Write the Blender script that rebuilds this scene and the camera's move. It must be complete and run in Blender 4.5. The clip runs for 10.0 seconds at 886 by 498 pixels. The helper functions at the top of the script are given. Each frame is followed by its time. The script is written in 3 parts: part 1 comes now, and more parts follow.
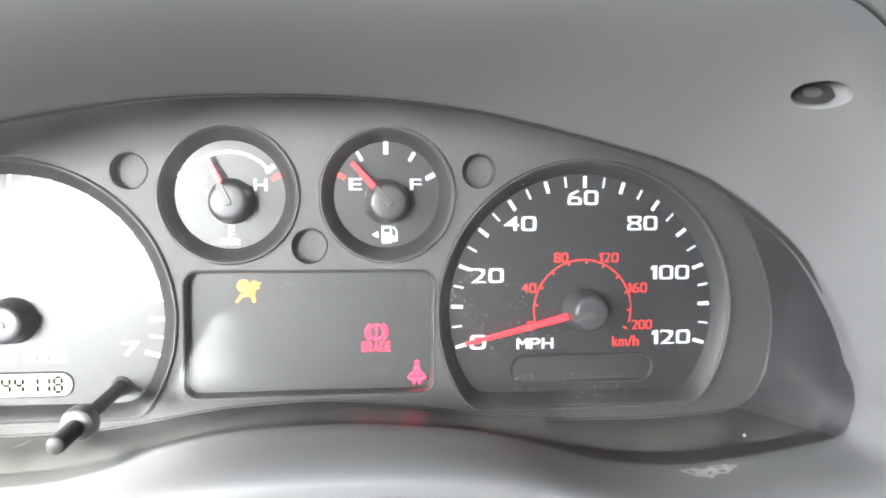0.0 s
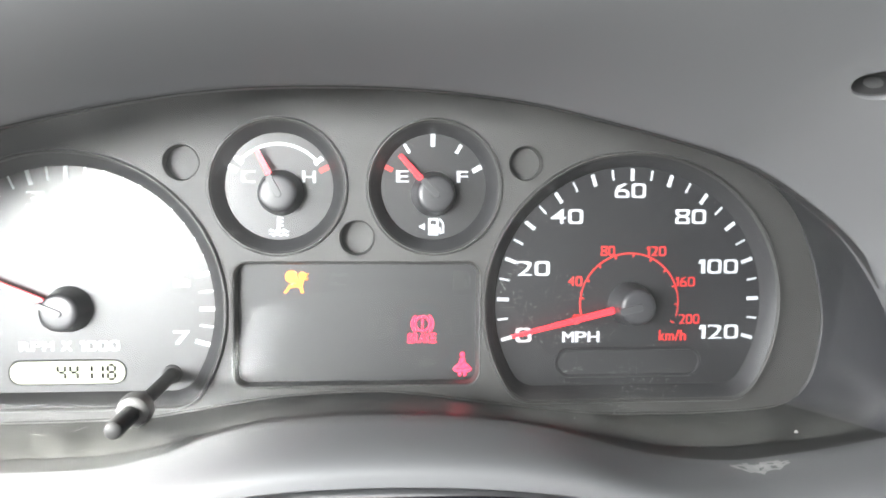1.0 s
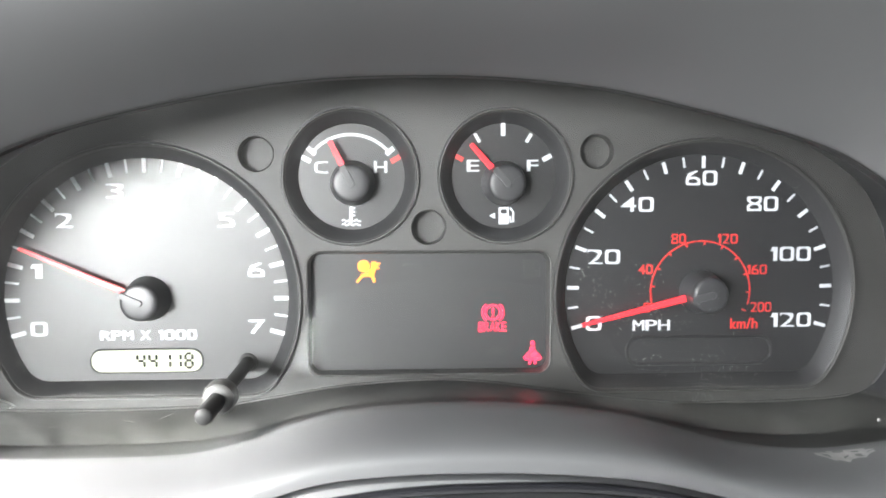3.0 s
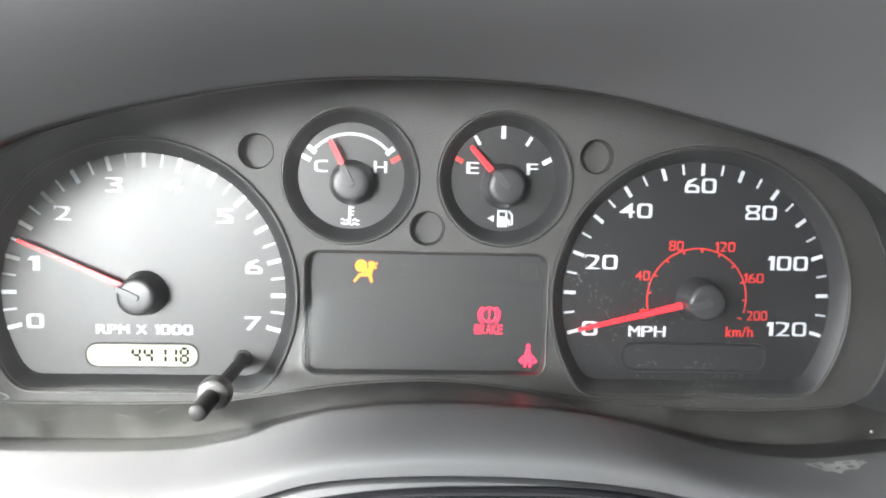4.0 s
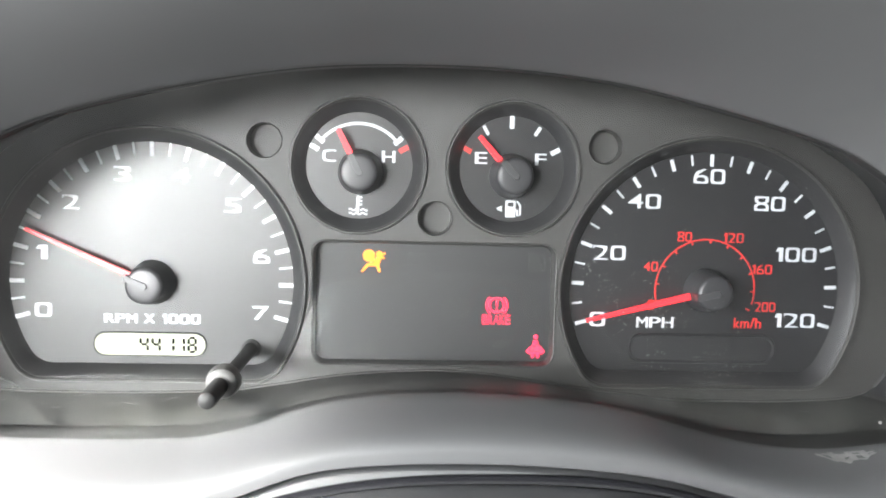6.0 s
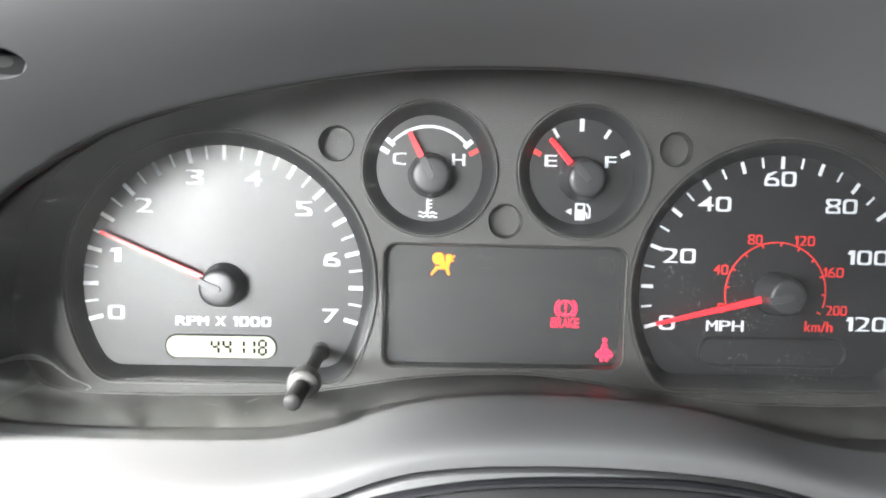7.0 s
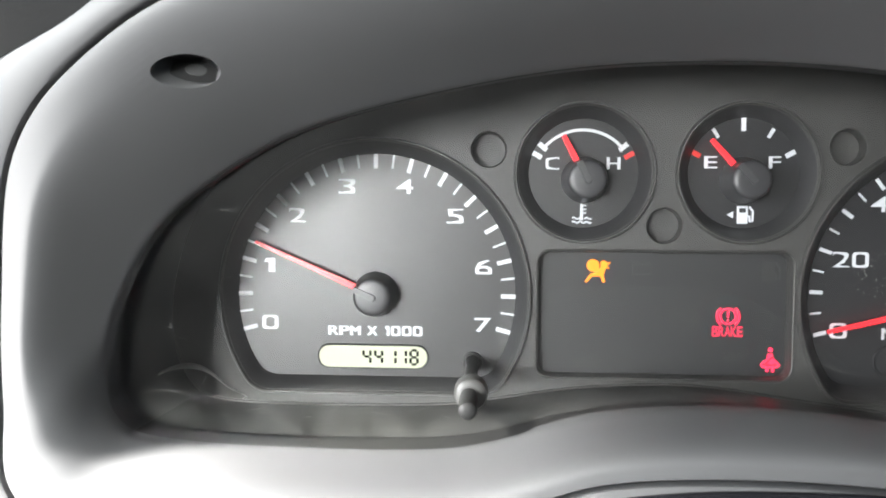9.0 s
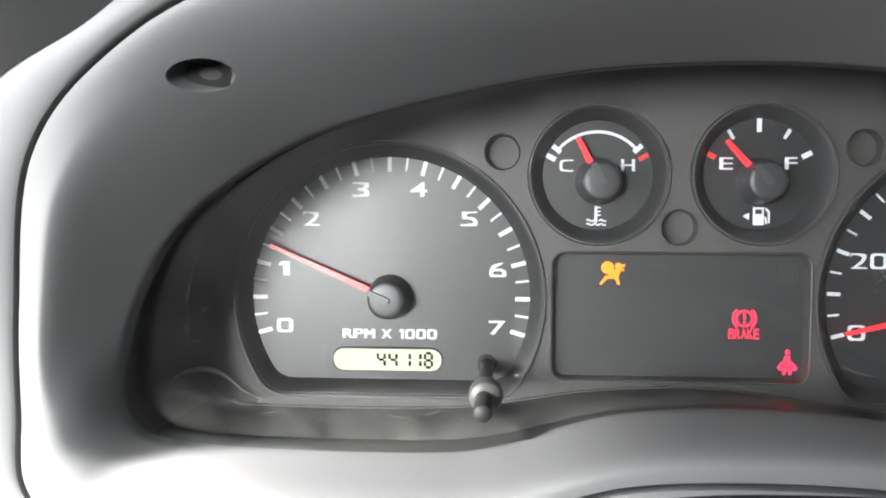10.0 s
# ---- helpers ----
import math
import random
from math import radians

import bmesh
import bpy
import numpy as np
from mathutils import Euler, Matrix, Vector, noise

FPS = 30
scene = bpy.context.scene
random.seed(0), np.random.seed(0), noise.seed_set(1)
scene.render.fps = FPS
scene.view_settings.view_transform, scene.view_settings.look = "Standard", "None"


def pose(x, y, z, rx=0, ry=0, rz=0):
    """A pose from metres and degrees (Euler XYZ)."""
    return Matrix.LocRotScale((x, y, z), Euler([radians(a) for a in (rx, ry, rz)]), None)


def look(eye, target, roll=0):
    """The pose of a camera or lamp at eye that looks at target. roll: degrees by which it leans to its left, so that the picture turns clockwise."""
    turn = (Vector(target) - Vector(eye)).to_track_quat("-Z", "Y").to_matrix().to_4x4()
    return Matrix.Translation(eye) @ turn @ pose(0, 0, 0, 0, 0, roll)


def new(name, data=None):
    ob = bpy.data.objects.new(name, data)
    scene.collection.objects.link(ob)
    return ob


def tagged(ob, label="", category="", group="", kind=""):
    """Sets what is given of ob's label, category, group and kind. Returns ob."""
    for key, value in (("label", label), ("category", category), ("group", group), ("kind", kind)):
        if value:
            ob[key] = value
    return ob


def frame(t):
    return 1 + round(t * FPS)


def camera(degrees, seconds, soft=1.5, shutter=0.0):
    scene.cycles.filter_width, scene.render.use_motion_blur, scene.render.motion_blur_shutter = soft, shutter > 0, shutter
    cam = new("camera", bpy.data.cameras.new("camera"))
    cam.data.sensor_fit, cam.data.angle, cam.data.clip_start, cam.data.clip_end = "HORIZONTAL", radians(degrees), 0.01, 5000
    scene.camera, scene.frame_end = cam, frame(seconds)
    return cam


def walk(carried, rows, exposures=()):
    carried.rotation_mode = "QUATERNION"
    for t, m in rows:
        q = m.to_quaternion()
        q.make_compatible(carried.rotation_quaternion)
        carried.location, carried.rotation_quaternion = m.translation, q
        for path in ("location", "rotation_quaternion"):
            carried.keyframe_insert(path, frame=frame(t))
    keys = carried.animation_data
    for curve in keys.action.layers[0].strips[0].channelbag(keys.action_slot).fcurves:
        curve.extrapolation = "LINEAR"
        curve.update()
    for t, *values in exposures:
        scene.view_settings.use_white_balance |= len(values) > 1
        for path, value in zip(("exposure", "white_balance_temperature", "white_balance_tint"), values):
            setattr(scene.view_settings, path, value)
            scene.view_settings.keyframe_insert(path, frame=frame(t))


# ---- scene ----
cam = camera(58.14, 10.0, soft=2.0)
PATH = [
    (0, (0.01242, -0.29130, 0.04490), (0.05228, 0.00532, 0.02426), 0.28),
    (0.5, (0.01261, -0.29084, 0.04510), (0.04594, 0.00656, 0.02400), 0.62),
    (1, (0.00702, -0.29112, 0.04399), (0.03504, 0.00671, 0.02131), 0.47),
    (1.5, (0.00219, -0.29116, 0.04244), (0.02613, 0.00694, 0.01876), -0.04),
    (2, (0.00128, -0.29156, 0.04283), (0.02129, 0.00662, 0.01656), 0.44),
    (2.5, (-0.00820, -0.29137, 0.04242), (0.00861, 0.00707, 0.01697), -0.53),
    (4, (-0.00781, -0.29156, 0.04360), (0.00962, 0.00682, 0.01779), 1.34),
    (4.5, (-0.00775, -0.29128, 0.04173), (0.00869, 0.00712, 0.01561), 0.82),
    (5, (-0.00802, -0.29146, 0.04124), (0.01121, 0.00676, 0.01487), 1.97),
    (6.5, (-0.01413, -0.29113, 0.04184), (0.00084, 0.00720, 0.01390), 1.22),
    (7, (-0.02964, -0.29041, 0.03979), (-0.01878, 0.00832, 0.01451), 1.40),
    (7.5, (-0.03996, -0.29033, 0.03801), (-0.03667, 0.00865, 0.01352), 0.98),
    (8, (-0.04437, -0.29090, 0.03695), (-0.04508, 0.00813, 0.01290), 0.81),
    (8.5, (-0.05067, -0.28723, 0.03599), (-0.05690, 0.01189, 0.01389), 0.35),
    (9, (-0.05780, -0.28506, 0.03519), (-0.07494, 0.01384, 0.01613), 0.34),
    (9.5, (-0.05815, -0.28483, 0.03492), (-0.08052, 0.01384, 0.01776), 0.03),
    (10, (-0.05809, -0.28487, 0.03491), (-0.08021, 0.01378, 0.01717), 0.07),
]
# the cluster leans back from the upright by this turn, and the path is laid out square to it
LEAN_BACK = Matrix.Rotation(radians(-18), 4, "X")
EXPOSURES = [(0.0, 4.64), (0.5, 4.48), (1.0, 4.48), (2.0, 4.29), (2.5, 4.16), (5.0, 3.95), (7.0, 3.92), (8.0, 3.60), (8.5, 3.46), (10.0, 3.45)]
walk(cam, [(t, LEAN_BACK @ look(eye, target, roll)) for t, eye, target, roll in PATH], EXPOSURES)

# ---- light ----
world = bpy.data.worlds.new("sky")
scene.world = world
world.use_nodes = True
wn = world.node_tree.nodes
sky = wn.new("ShaderNodeTexSky")
sky.sky_type = "NISHITA"
sky.sun_disc = False
sky.sun_elevation = radians(35.5)
sky.sun_rotation = radians(-110)
world.node_tree.links.new(sky.outputs[0], wn["Background"].inputs[0])
wn["Background"].inputs[1].default_value = 0.017

sun = new("sun", bpy.data.lights.new("sun", "SUN"))
sun.data.energy = 12.0
sun.data.angle = radians(13)
sun.data.color = (1.0, 0.98, 0.94)
sun.matrix_world = look((-0.76 * 3, -0.235 * 3, 0.605 * 3), (0, 0, 0))


def window_light(name, place, towards, wide, high, watts, colour, spread=180):
    """Daylight that a window lets in, as an area lamp in its opening."""
    ob = new(name, bpy.data.lights.new(name, "AREA"))
    ob.data.shape, ob.data.size, ob.data.size_y = "RECTANGLE", wide, high
    ob.data.energy, ob.data.color, ob.data.spread = watts, colour, radians(spread)
    ob.matrix_world = look(place, towards)


window_light("door_window_daylight", (-0.63, -0.42, 0.26), (0.15, -0.06, -0.03), 0.66, 0.16, 1.6, (0.95, 0.98, 1.0))
# the lamp behind is an added helper that puts glare on the tachometer
window_light("tach_glare_lamp", (-0.485, -1.08, 0.42), (-0.31, 0.0, 0.0), 0.29, 0.30, 0.37, (0.98, 1.0, 0.99), 56)
window_light("windscreen_daylight", (0.13, 0.40, 0.42), (0.0, -0.5, -0.10), 1.1, 0.35, 2.0, (0.96, 0.98, 1.0))


# ---- materials ----
def material(name, base, rough, metal=0.0, grain=0.0, grain_size=900.0, wear=0.12, wear_size=30.0, ior=1.5):
    """Plastic or metal with fine grain relief and broad uneven wear in colour and gloss."""
    m = bpy.data.materials.new(name)
    m.use_nodes = True
    n, l = m.node_tree.nodes, m.node_tree.links
    b = n["Principled BSDF"]
    b.inputs["Metallic"].default_value = metal
    b.inputs["IOR"].default_value = ior
    tc = n.new("ShaderNodeTexCoord")
    broad = n.new("ShaderNodeTexNoise")
    broad.inputs["Scale"].default_value, broad.inputs["Detail"].default_value = wear_size, 5
    l.new(tc.outputs["Object"], broad.inputs["Vector"])
    tint = n.new("ShaderNodeMapRange")
    tint.inputs["To Min"].default_value, tint.inputs["To Max"].default_value = 1 - wear, 1 + wear
    l.new(broad.outputs["Fac"], tint.inputs["Value"])
    colour = n.new("ShaderNodeVectorMath")
    colour.operation = "SCALE"
    colour.inputs[0].default_value = base
    l.new(tint.outputs[0], colour.inputs["Scale"])
    l.new(colour.outputs[0], b.inputs["Base Color"])
    gloss = n.new("ShaderNodeMapRange")
    gloss.inputs["To Min"].default_value, gloss.inputs["To Max"].default_value = rough * (1 - wear), min(1, rough * (1 + wear))
    l.new(broad.outputs["Fac"], gloss.inputs["Value"])
    l.new(gloss.outputs[0], b.inputs["Roughness"])
    if grain:
        fine = n.new("ShaderNodeTexNoise")
        fine.inputs["Scale"].default_value, fine.inputs["Detail"].default_value = grain_size, 3
        l.new(tc.outputs["Object"], fine.inputs["Vector"])
        bump = n.new("ShaderNodeBump")
        bump.inputs["Strength"].default_value, bump.inputs["Distance"].default_value = grain, 0.0004
        l.new(fine.outputs["Fac"], bump.inputs["Height"])
        l.new(bump.outputs[0], b.inputs["Normal"])
    return m


def glowing(name, base, strength, body=0.03):
    m = material(name, tuple(body * v for v in base), 0.32, ior=1.45)
    b = m.node_tree.nodes["Principled BSDF"]
    b.inputs["Emission Color"].default_value = (*base, 1)
    b.inputs["Emission Strength"].default_value = strength
    return m


hood_grey = material("hood_grey", (0.068, 0.068, 0.070), 0.55, grain=0.07, grain_size=3200, wear=0.06)
mask_black = material("mask_black", (0.031, 0.0305, 0.029), 0.43, grain=0.6, grain_size=2400, wear=0.16)
housing_black = material("housing_black", (0.019, 0.019, 0.021), 0.34, grain=0.10, grain_size=700, wear=0.2)
sill_black = material("sill_black", (0.014, 0.014, 0.0135), 0.48, grain=0.10, grain_size=700, wear=0.2, ior=1.4)
face_black = material("face_black", (0.017, 0.017, 0.018), 0.39, grain=0.12, grain_size=1600, wear=0.1)
panel_black = material("panel_black", (0.014, 0.014, 0.015), 0.52, grain=0.08, wear=0.12)
print_white = material("print_white", (0.50, 0.52, 0.545), 0.39, wear=0.04)
print_red = material("print_red", (0.58, 0.035, 0.032), 0.39, wear=0.05)
print_ghost = material("print_ghost", (0.020, 0.020, 0.020), 0.5, wear=0.05)
# the needles are no lamps; a weak glow is added to brighten their red
needle_red = glowing("needle_red", (1.0, 0.03, 0.04), 0.05, 1.0)
needle_grey = material("needle_grey", (0.04, 0.04, 0.042), 0.4, wear=0.08)
hub_black = material("hub_black", (0.028, 0.028, 0.030), 0.38, grain=0.1, wear=0.1)
lcd_cream = material("lcd_cream", (0.40, 0.42, 0.31), 0.3, wear=0.03, ior=1.35)
lcd_dark = material("lcd_dark", (0.008, 0.008, 0.007), 0.2, ior=1.2)
glow_red = glowing("glow_red", (1.0, 0.035, 0.085), 0.27)
glow_amber = glowing("glow_amber", (1.0, 0.25, 0.02), 0.27)
stem_black = material("stem_black", (0.012, 0.012, 0.012), 0.5, grain=0.1, ior=1.35)
wall_black = material("wall_black", (0.022, 0.022, 0.023), 0.46, grain=0.08, wear=0.15)
collar_clear = material("collar_clear", (0.032, 0.032, 0.031), 0.4, wear=0.1)
groove_black = material("groove_black", (0.012, 0.012, 0.012), 0.6)
pad_black = material("pad_black", (0.010, 0.010, 0.010), 0.95, grain=0.3, grain_size=500, ior=1.15)
scuff_pale = material("scuff_pale", (0.17, 0.17, 0.165), 0.7, wear=0.6, wear_size=420)
dust_and_glint_pale = material("dust_and_glint_pale", (0.16, 0.16, 0.155), 0.5, wear=0.4, wear_size=900)
highlight_pale = material("highlight_pale", (0.22, 0.22, 0.215), 0.3, wear=0.1)
screw_metal = material("screw_metal", (0.045, 0.045, 0.045), 0.5, metal=0.0, grain=0.2)
column_black = material("column_black", (0.05, 0.05, 0.052), 0.34, grain=0.15, grain_size=1500)
rim_gloss = material("rim_gloss", (0.012, 0.012, 0.014), 0.18, wear=0.1)
cabin_trim = material("cabin_trim", (0.06, 0.06, 0.058), 0.8, grain=0.2, grain_size=300)
headliner = material("headliner", (0.55, 0.55, 0.53), 0.9, grain=0.2, grain_size=300)
carpet = material("carpet", (0.03, 0.03, 0.03), 0.95, grain=0.5, grain_size=200)


# ---- building helpers ----
def mm(*v):
    return Vector(v) * 0.001


def part(name, bm, mat, parent=None, label="", smooth=False):
    """Links a bmesh as one mesh object under its thing or part."""
    me = bpy.data.meshes.new(name)
    bmesh.ops.recalc_face_normals(bm, faces=bm.faces)
    bm.to_mesh(me)
    bm.free()
    if smooth:
        me.shade_smooth()
        me.set_sharp_from_angle(angle=radians(38))
    me.materials.append(mat)
    ob = new(name, me)
    ob.parent = parent
    if label:
        ob["label"] = label
    return ob


def loft(loops, closed=True, cap_first=False, cap_last=False):
    """Quads between loops of equal count, given in millimetres."""
    bm = bmesh.new()
    rings = [[bm.verts.new(mm(*p)) for p in loop] for loop in loops]
    for a, b in zip(rings, rings[1:]):
        n = len(a)
        for i in range(n if closed else n - 1):
            j = (i + 1) % n
            bm.faces.new((a[i], a[j], b[j], b[i]))
    if cap_first:
        bm.faces.new(rings[0])
    if cap_last:
        bm.faces.new(rings[-1])
    return bm


def lathe(profile, cx, cz, n=48):
    """A turned piece about the axis that points at the driver: profile of (radius, y)."""
    loops = []
    for r, y in profile:
        loops.append([(cx + r * math.cos(2 * math.pi * i / n), y, cz + r * math.sin(2 * math.pi * i / n)) for i in range(n)])
    return loft(loops, cap_first=True, cap_last=True)


def circle(cx, cz, r, n=72):
    return [(cx + r * math.sin(2 * math.pi * i / n), cz + r * math.cos(2 * math.pi * i / n)) for i in range(n)]


def rounded(x0, x1, z0, z1, r, n=8):
    pts = []
    for cx, cz, a0 in ((x1 - r, z1 - r, 0), (x1 - r, z0 + r, 90), (x0 + r, z0 + r, 180), (x0 + r, z1 - r, 270)):
        for i in range(n + 1):
            a = radians(a0 + 90 * i / n)
            pts.append((cx + r * math.sin(a), cz + r * math.cos(a)))
    return pts


def dial(cx, cz, r, flat, corner, n=72, m=8):
    """A round dial cut off flat at the bottom, with rounded corners."""
    low = flat + corner
    inner = r - corner
    ax = math.sqrt(inner * inner - (low - cz) ** 2)
    turn = math.atan2(low - cz, ax)
    pts = []
    for i in range(n + 1):
        a = math.pi - turn + (2 * turn - math.pi) * i / n
        pts.append((cx + r * math.cos(a), cz + r * math.sin(a)))
    for i in range(1, m + 1):
        a = turn + (-math.pi / 2 - turn) * i / m
        pts.append((cx + ax + corner * math.cos(a), low + corner * math.sin(a)))
    for i in range(m):
        a = -math.pi / 2 + (-math.pi / 2 - turn) * i / m
        pts.append((cx - ax + corner * math.cos(a), low + corner * math.sin(a)))
    return pts


def at_y(loop, y):
    return [(x, y, z) for x, z in loop]


def filled(outer, holes, y):
    """A flat sheet with holes, facing the driver."""
    bm = bmesh.new()
    edges = []
    for loop in (outer, *holes):
        vs = [bm.verts.new(mm(x, y, z)) for x, z in loop]
        edges += [bm.edges.new((vs[i], vs[(i + 1) % len(vs)])) for i in range(len(vs))]
    bmesh.ops.triangle_fill(bm, use_beauty=True, edges=edges)
    return bm


def slab(loop, y0, y1):
    """A flat piece of an outline with thickness, from y0 (front) to y1."""
    bm = loft([at_y(loop, y1), at_y(loop, y0)], cap_last=True)
    return bm


def spline(points, steps):
    """A closed smooth curve through points."""
    out, n = [], len(points)
    for i in range(n):
        p = [Vector(points[(i + k - 1) % n]) for k in range(4)]
        for s in range(steps):
            t = s / steps
            v = 0.5 * (2 * p[1] + (p[2] - p[0]) * t + (2 * p[0] - 5 * p[1] + 4 * p[2] - p[3]) * t * t + (3 * p[1] - p[0] - 3 * p[2] + p[3]) * t ** 3)
            out.append(tuple(v))
    return out


def lettering(name, body, cx, cz, width, height, y, mat, parent, bold=0.0, label="", square=0.85):
    """Words of the built-in font, fitted into a width and height in millimetres, printed on the surface at y.
    square draws the round figures out towards rounded rectangles."""
    pieces, pen = [], 0.0
    for ch in body:
        if ch == " ":
            pen += 0.45
            continue
        cu = bpy.data.curves.new(name, "FONT")
        cu.body, cu.size, cu.offset = ch, 1.0, bold if ch.isdigit() else 0.0
        cu.resolution_u = 7
        tmp = new("lettering_source", cu)
        bpy.context.view_layer.update()
        me = bpy.data.meshes.new_from_object(tmp.evaluated_get(bpy.context.evaluated_depsgraph_get()))
        bpy.data.objects.remove(tmp)
        bpy.data.curves.remove(cu)
        co = np.array([v.co[:2] for v in me.vertices])
        lo, hi = co.min(0), co.max(0)
        half = (hi - lo) / 2
        uv = (co - lo) / half - 1
        if ch in "023568CBS":
            r = np.hypot(uv[:, 0], uv[:, 1]).clip(1e-6)
            c = np.abs(uv) / r[:, None]
            out = (c[:, 0] ** 6 + c[:, 1] ** 6) ** (-1 / 6)
            uv = (uv * (1 + (out - 1) * square)[:, None]).clip(-1, 1)
        wide = 0.2 if ch == "1" else 0.42 if ch in "/I" else 0.72
        if ch.islower():
            wide = 0.8 if ch == "m" else 0.55
        tall = (lo[1], hi[1])
        co = np.stack([pen + wide / 2 + uv[:, 0] * wide / 2, (tall[0] + tall[1]) / 2 + uv[:, 1] * half[1]], 1)
        polys = [tuple(p.vertices) for p in me.polygons]
        if ch == "1":
            # the flag of the figure
            co[:, 0] += 0.17
            k, top = len(co), tall[1]
            co = np.concatenate([co, [(pen + 0.02, top - 0.20), (pen + 0.17, top - 0.20), (pen + 0.175, top - 0.001), (pen + 0.10, top - 0.001)]])
            polys.append((k, k + 1, k + 2, k + 3))
            pen += 0.17
        for k, dx in enumerate((0.0,) if ch.isdigit() or not bold else ((-0.05, 0.0, 0.05) if bold > 0.015 else (-0.02, 0.0, 0.02))):
            pieces.append((co + (dx, 0), polys, k * 0.06))
        pen += wide + 0.11
        bpy.data.meshes.remove(me)
    every = np.concatenate([co for co, _, _ in pieces])
    lo, hi = every.min(0), every.max(0)
    verts, faces = [], []
    for co, polys, back in pieces:
        n = len(verts)
        for u, w in (co - lo) / (hi - lo) - 0.5:
            verts.append(mm(cx + u * width, y - back, cz + w * height))
        faces += [tuple(n + k for k in p) for p in polys]
    me = bpy.data.meshes.new(name)
    me.from_pydata(verts, [], faces)
    me.materials.append(mat)
    ob = new(name, me)
    ob.parent = parent
    if label:
        ob["label"] = label
    return ob


def bar_between(a, b, w0, w1, y0, y1):
    """A tapered bar in the dial plane from a to b."""
    ax, az = a
    bx, bz = b
    d = Vector((bx - ax, bz - az)).normalized()
    nx, nz = -d.y, d.x
    loop = [(ax + nx * w0 / 2, az + nz * w0 / 2), (bx + nx * w1 / 2, bz + nz * w1 / 2), (bx - nx * w1 / 2, bz - nz * w1 / 2), (ax - nx * w0 / 2, az - nz * w0 / 2)]
    return slab(loop, y0, y1)


def stroke(points, w, y0, y1, closed=False):
    """A line of constant width along points in the dial plane."""
    n = len(points)
    left, right = [], []
    for i in range(n):
        a = Vector(points[i - 1] if i or closed else points[0])
        b = Vector(points[(i + 1) % n] if i < n - 1 or closed else points[-1])
        d = (b - a).normalized()
        p = Vector(points[i])
        left.append((p.x - d.y * w / 2, p.y + d.x * w / 2))
        right.append((p.x + d.y * w / 2, p.y - d.x * w / 2))
    bm = bmesh.new()
    rows = []
    for l, r in zip(left, right):
        rows.append([bm.verts.new(mm(l[0], y0, l[1])), bm.verts.new(mm(r[0], y0, r[1])), bm.verts.new(mm(r[0], y1, r[1])), bm.verts.new(mm(l[0], y1, l[1]))])
    for i in range(n if closed else n - 1):
        a, b = rows[i], rows[(i + 1) % n]
        for k in range(3):
            bm.faces.new((a[k - 1], a[k], b[k], b[k - 1]))
    if not closed:
        bm.faces.new(rows[0])
        bm.faces.new(rows[-1])
    return bm


def polar(c, r, deg):
    return (c[0] + r * math.cos(radians(deg)), c[1] + r * math.sin(radians(deg)))


def join(*bms):
    out = bmesh.new()
    for b in bms:
        me = bpy.data.meshes.new("joined")
        b.to_mesh(me)
        out.from_mesh(me)
        bpy.data.meshes.remove(me)
        b.free()
    return out


# ---- outlines, clockwise from the top middle, in millimetres ----
EDGE = [(3, 72.3), (45, 69.8), (78, 63.3), (112.7, 53.9), (131, 45), (149.3, 31.5), (160, 19), (169.3, 2.6), (174.6, -13.5), (174.5, -24.5),
        (167, -32.8), (133.3, -37.2), (113, -38.0), (88.4, -34.9), (54, -26.3), (13, -22.8),
        (-25, -25.0), (-56, -33.6), (-76, -36.5), (-120, -36.7), (-153, -34.8), (-164.5, -30), (-168.3, -19.2), (-165, 0.5), (-153.5, 23.2), (-135.3, 40), (-103, 56.3), (-45, 69.3)]
PLATE = [(3, 85), (45, 83), (80, 77), (117, 67), (140, 57), (163, 41), (174, 20), (179, -1), (178, -18), (173, -31),
         (162, -38), (133, -40), (113, -40), (92, -39.6), (54, -35.2), (13, -30.1),
         (-25, -31.5), (-56, -36.1), (-76, -38.5), (-120, -39.3), (-154, -38), (-165, -31.5), (-171, -17), (-170.5, 5), (-161, 32), (-141, 51), (-105, 68), (-45, 82)]
GAP = [(3, -118, 94), (60, -118, 93.5), (98, -114, 93.5), (131, -110, 93.5), (149, -106, 86.3), (165, -101, 72), (177, -98, 48), (183, -97, 22), (185, -97, -4), (185, -95, -24),
       (180, -92, -41), (140, -90, -50), (115, -90, -49), (86, -90, -43), (56, -90, -36.2), (14, -90, -33.2),
       (-28, -90, -35.2), (-58, -90, -45), (-78, -90, -48), (-122, -90, -49), (-163, -82, -59), (-184.6, -83, -44.5), (-185.7, -84, -20.5), (-183.2, -87.5, 8), (-173.2, -97, 45), (-150, -106, 67.4), (-116, -112, 83), (-55, -118, 90.5)]
STEPS = 10
edge, plate = spline(EDGE, STEPS), spline(PLATE, STEPS)
seam_line = spline(GAP, STEPS)
gap, gap_y = [(x, z) for x, y, z in seam_line], [y for x, y, z in seam_line]


def between(a, b, f):
    return [(p[0] + (q[0] - p[0]) * f, p[1] + (q[1] - p[1]) * f) for p, q in zip(a, b)]


def grown(loop, d):
    """The outline pushed outwards by d."""
    n = len(loop)
    out = []
    for i in range(n):
        t = (Vector(loop[(i + 1) % n]) - Vector(loop[i - 1])).normalized()
        out.append((loop[i][0] - t.y * d, loop[i][1] + t.x * d))
    return out


def by_seam(loop, dy):
    """The outline at the seam's own depth, moved by dy."""
    return [(x, y + dy, z) for (x, z), y in zip(loop, gap_y)]


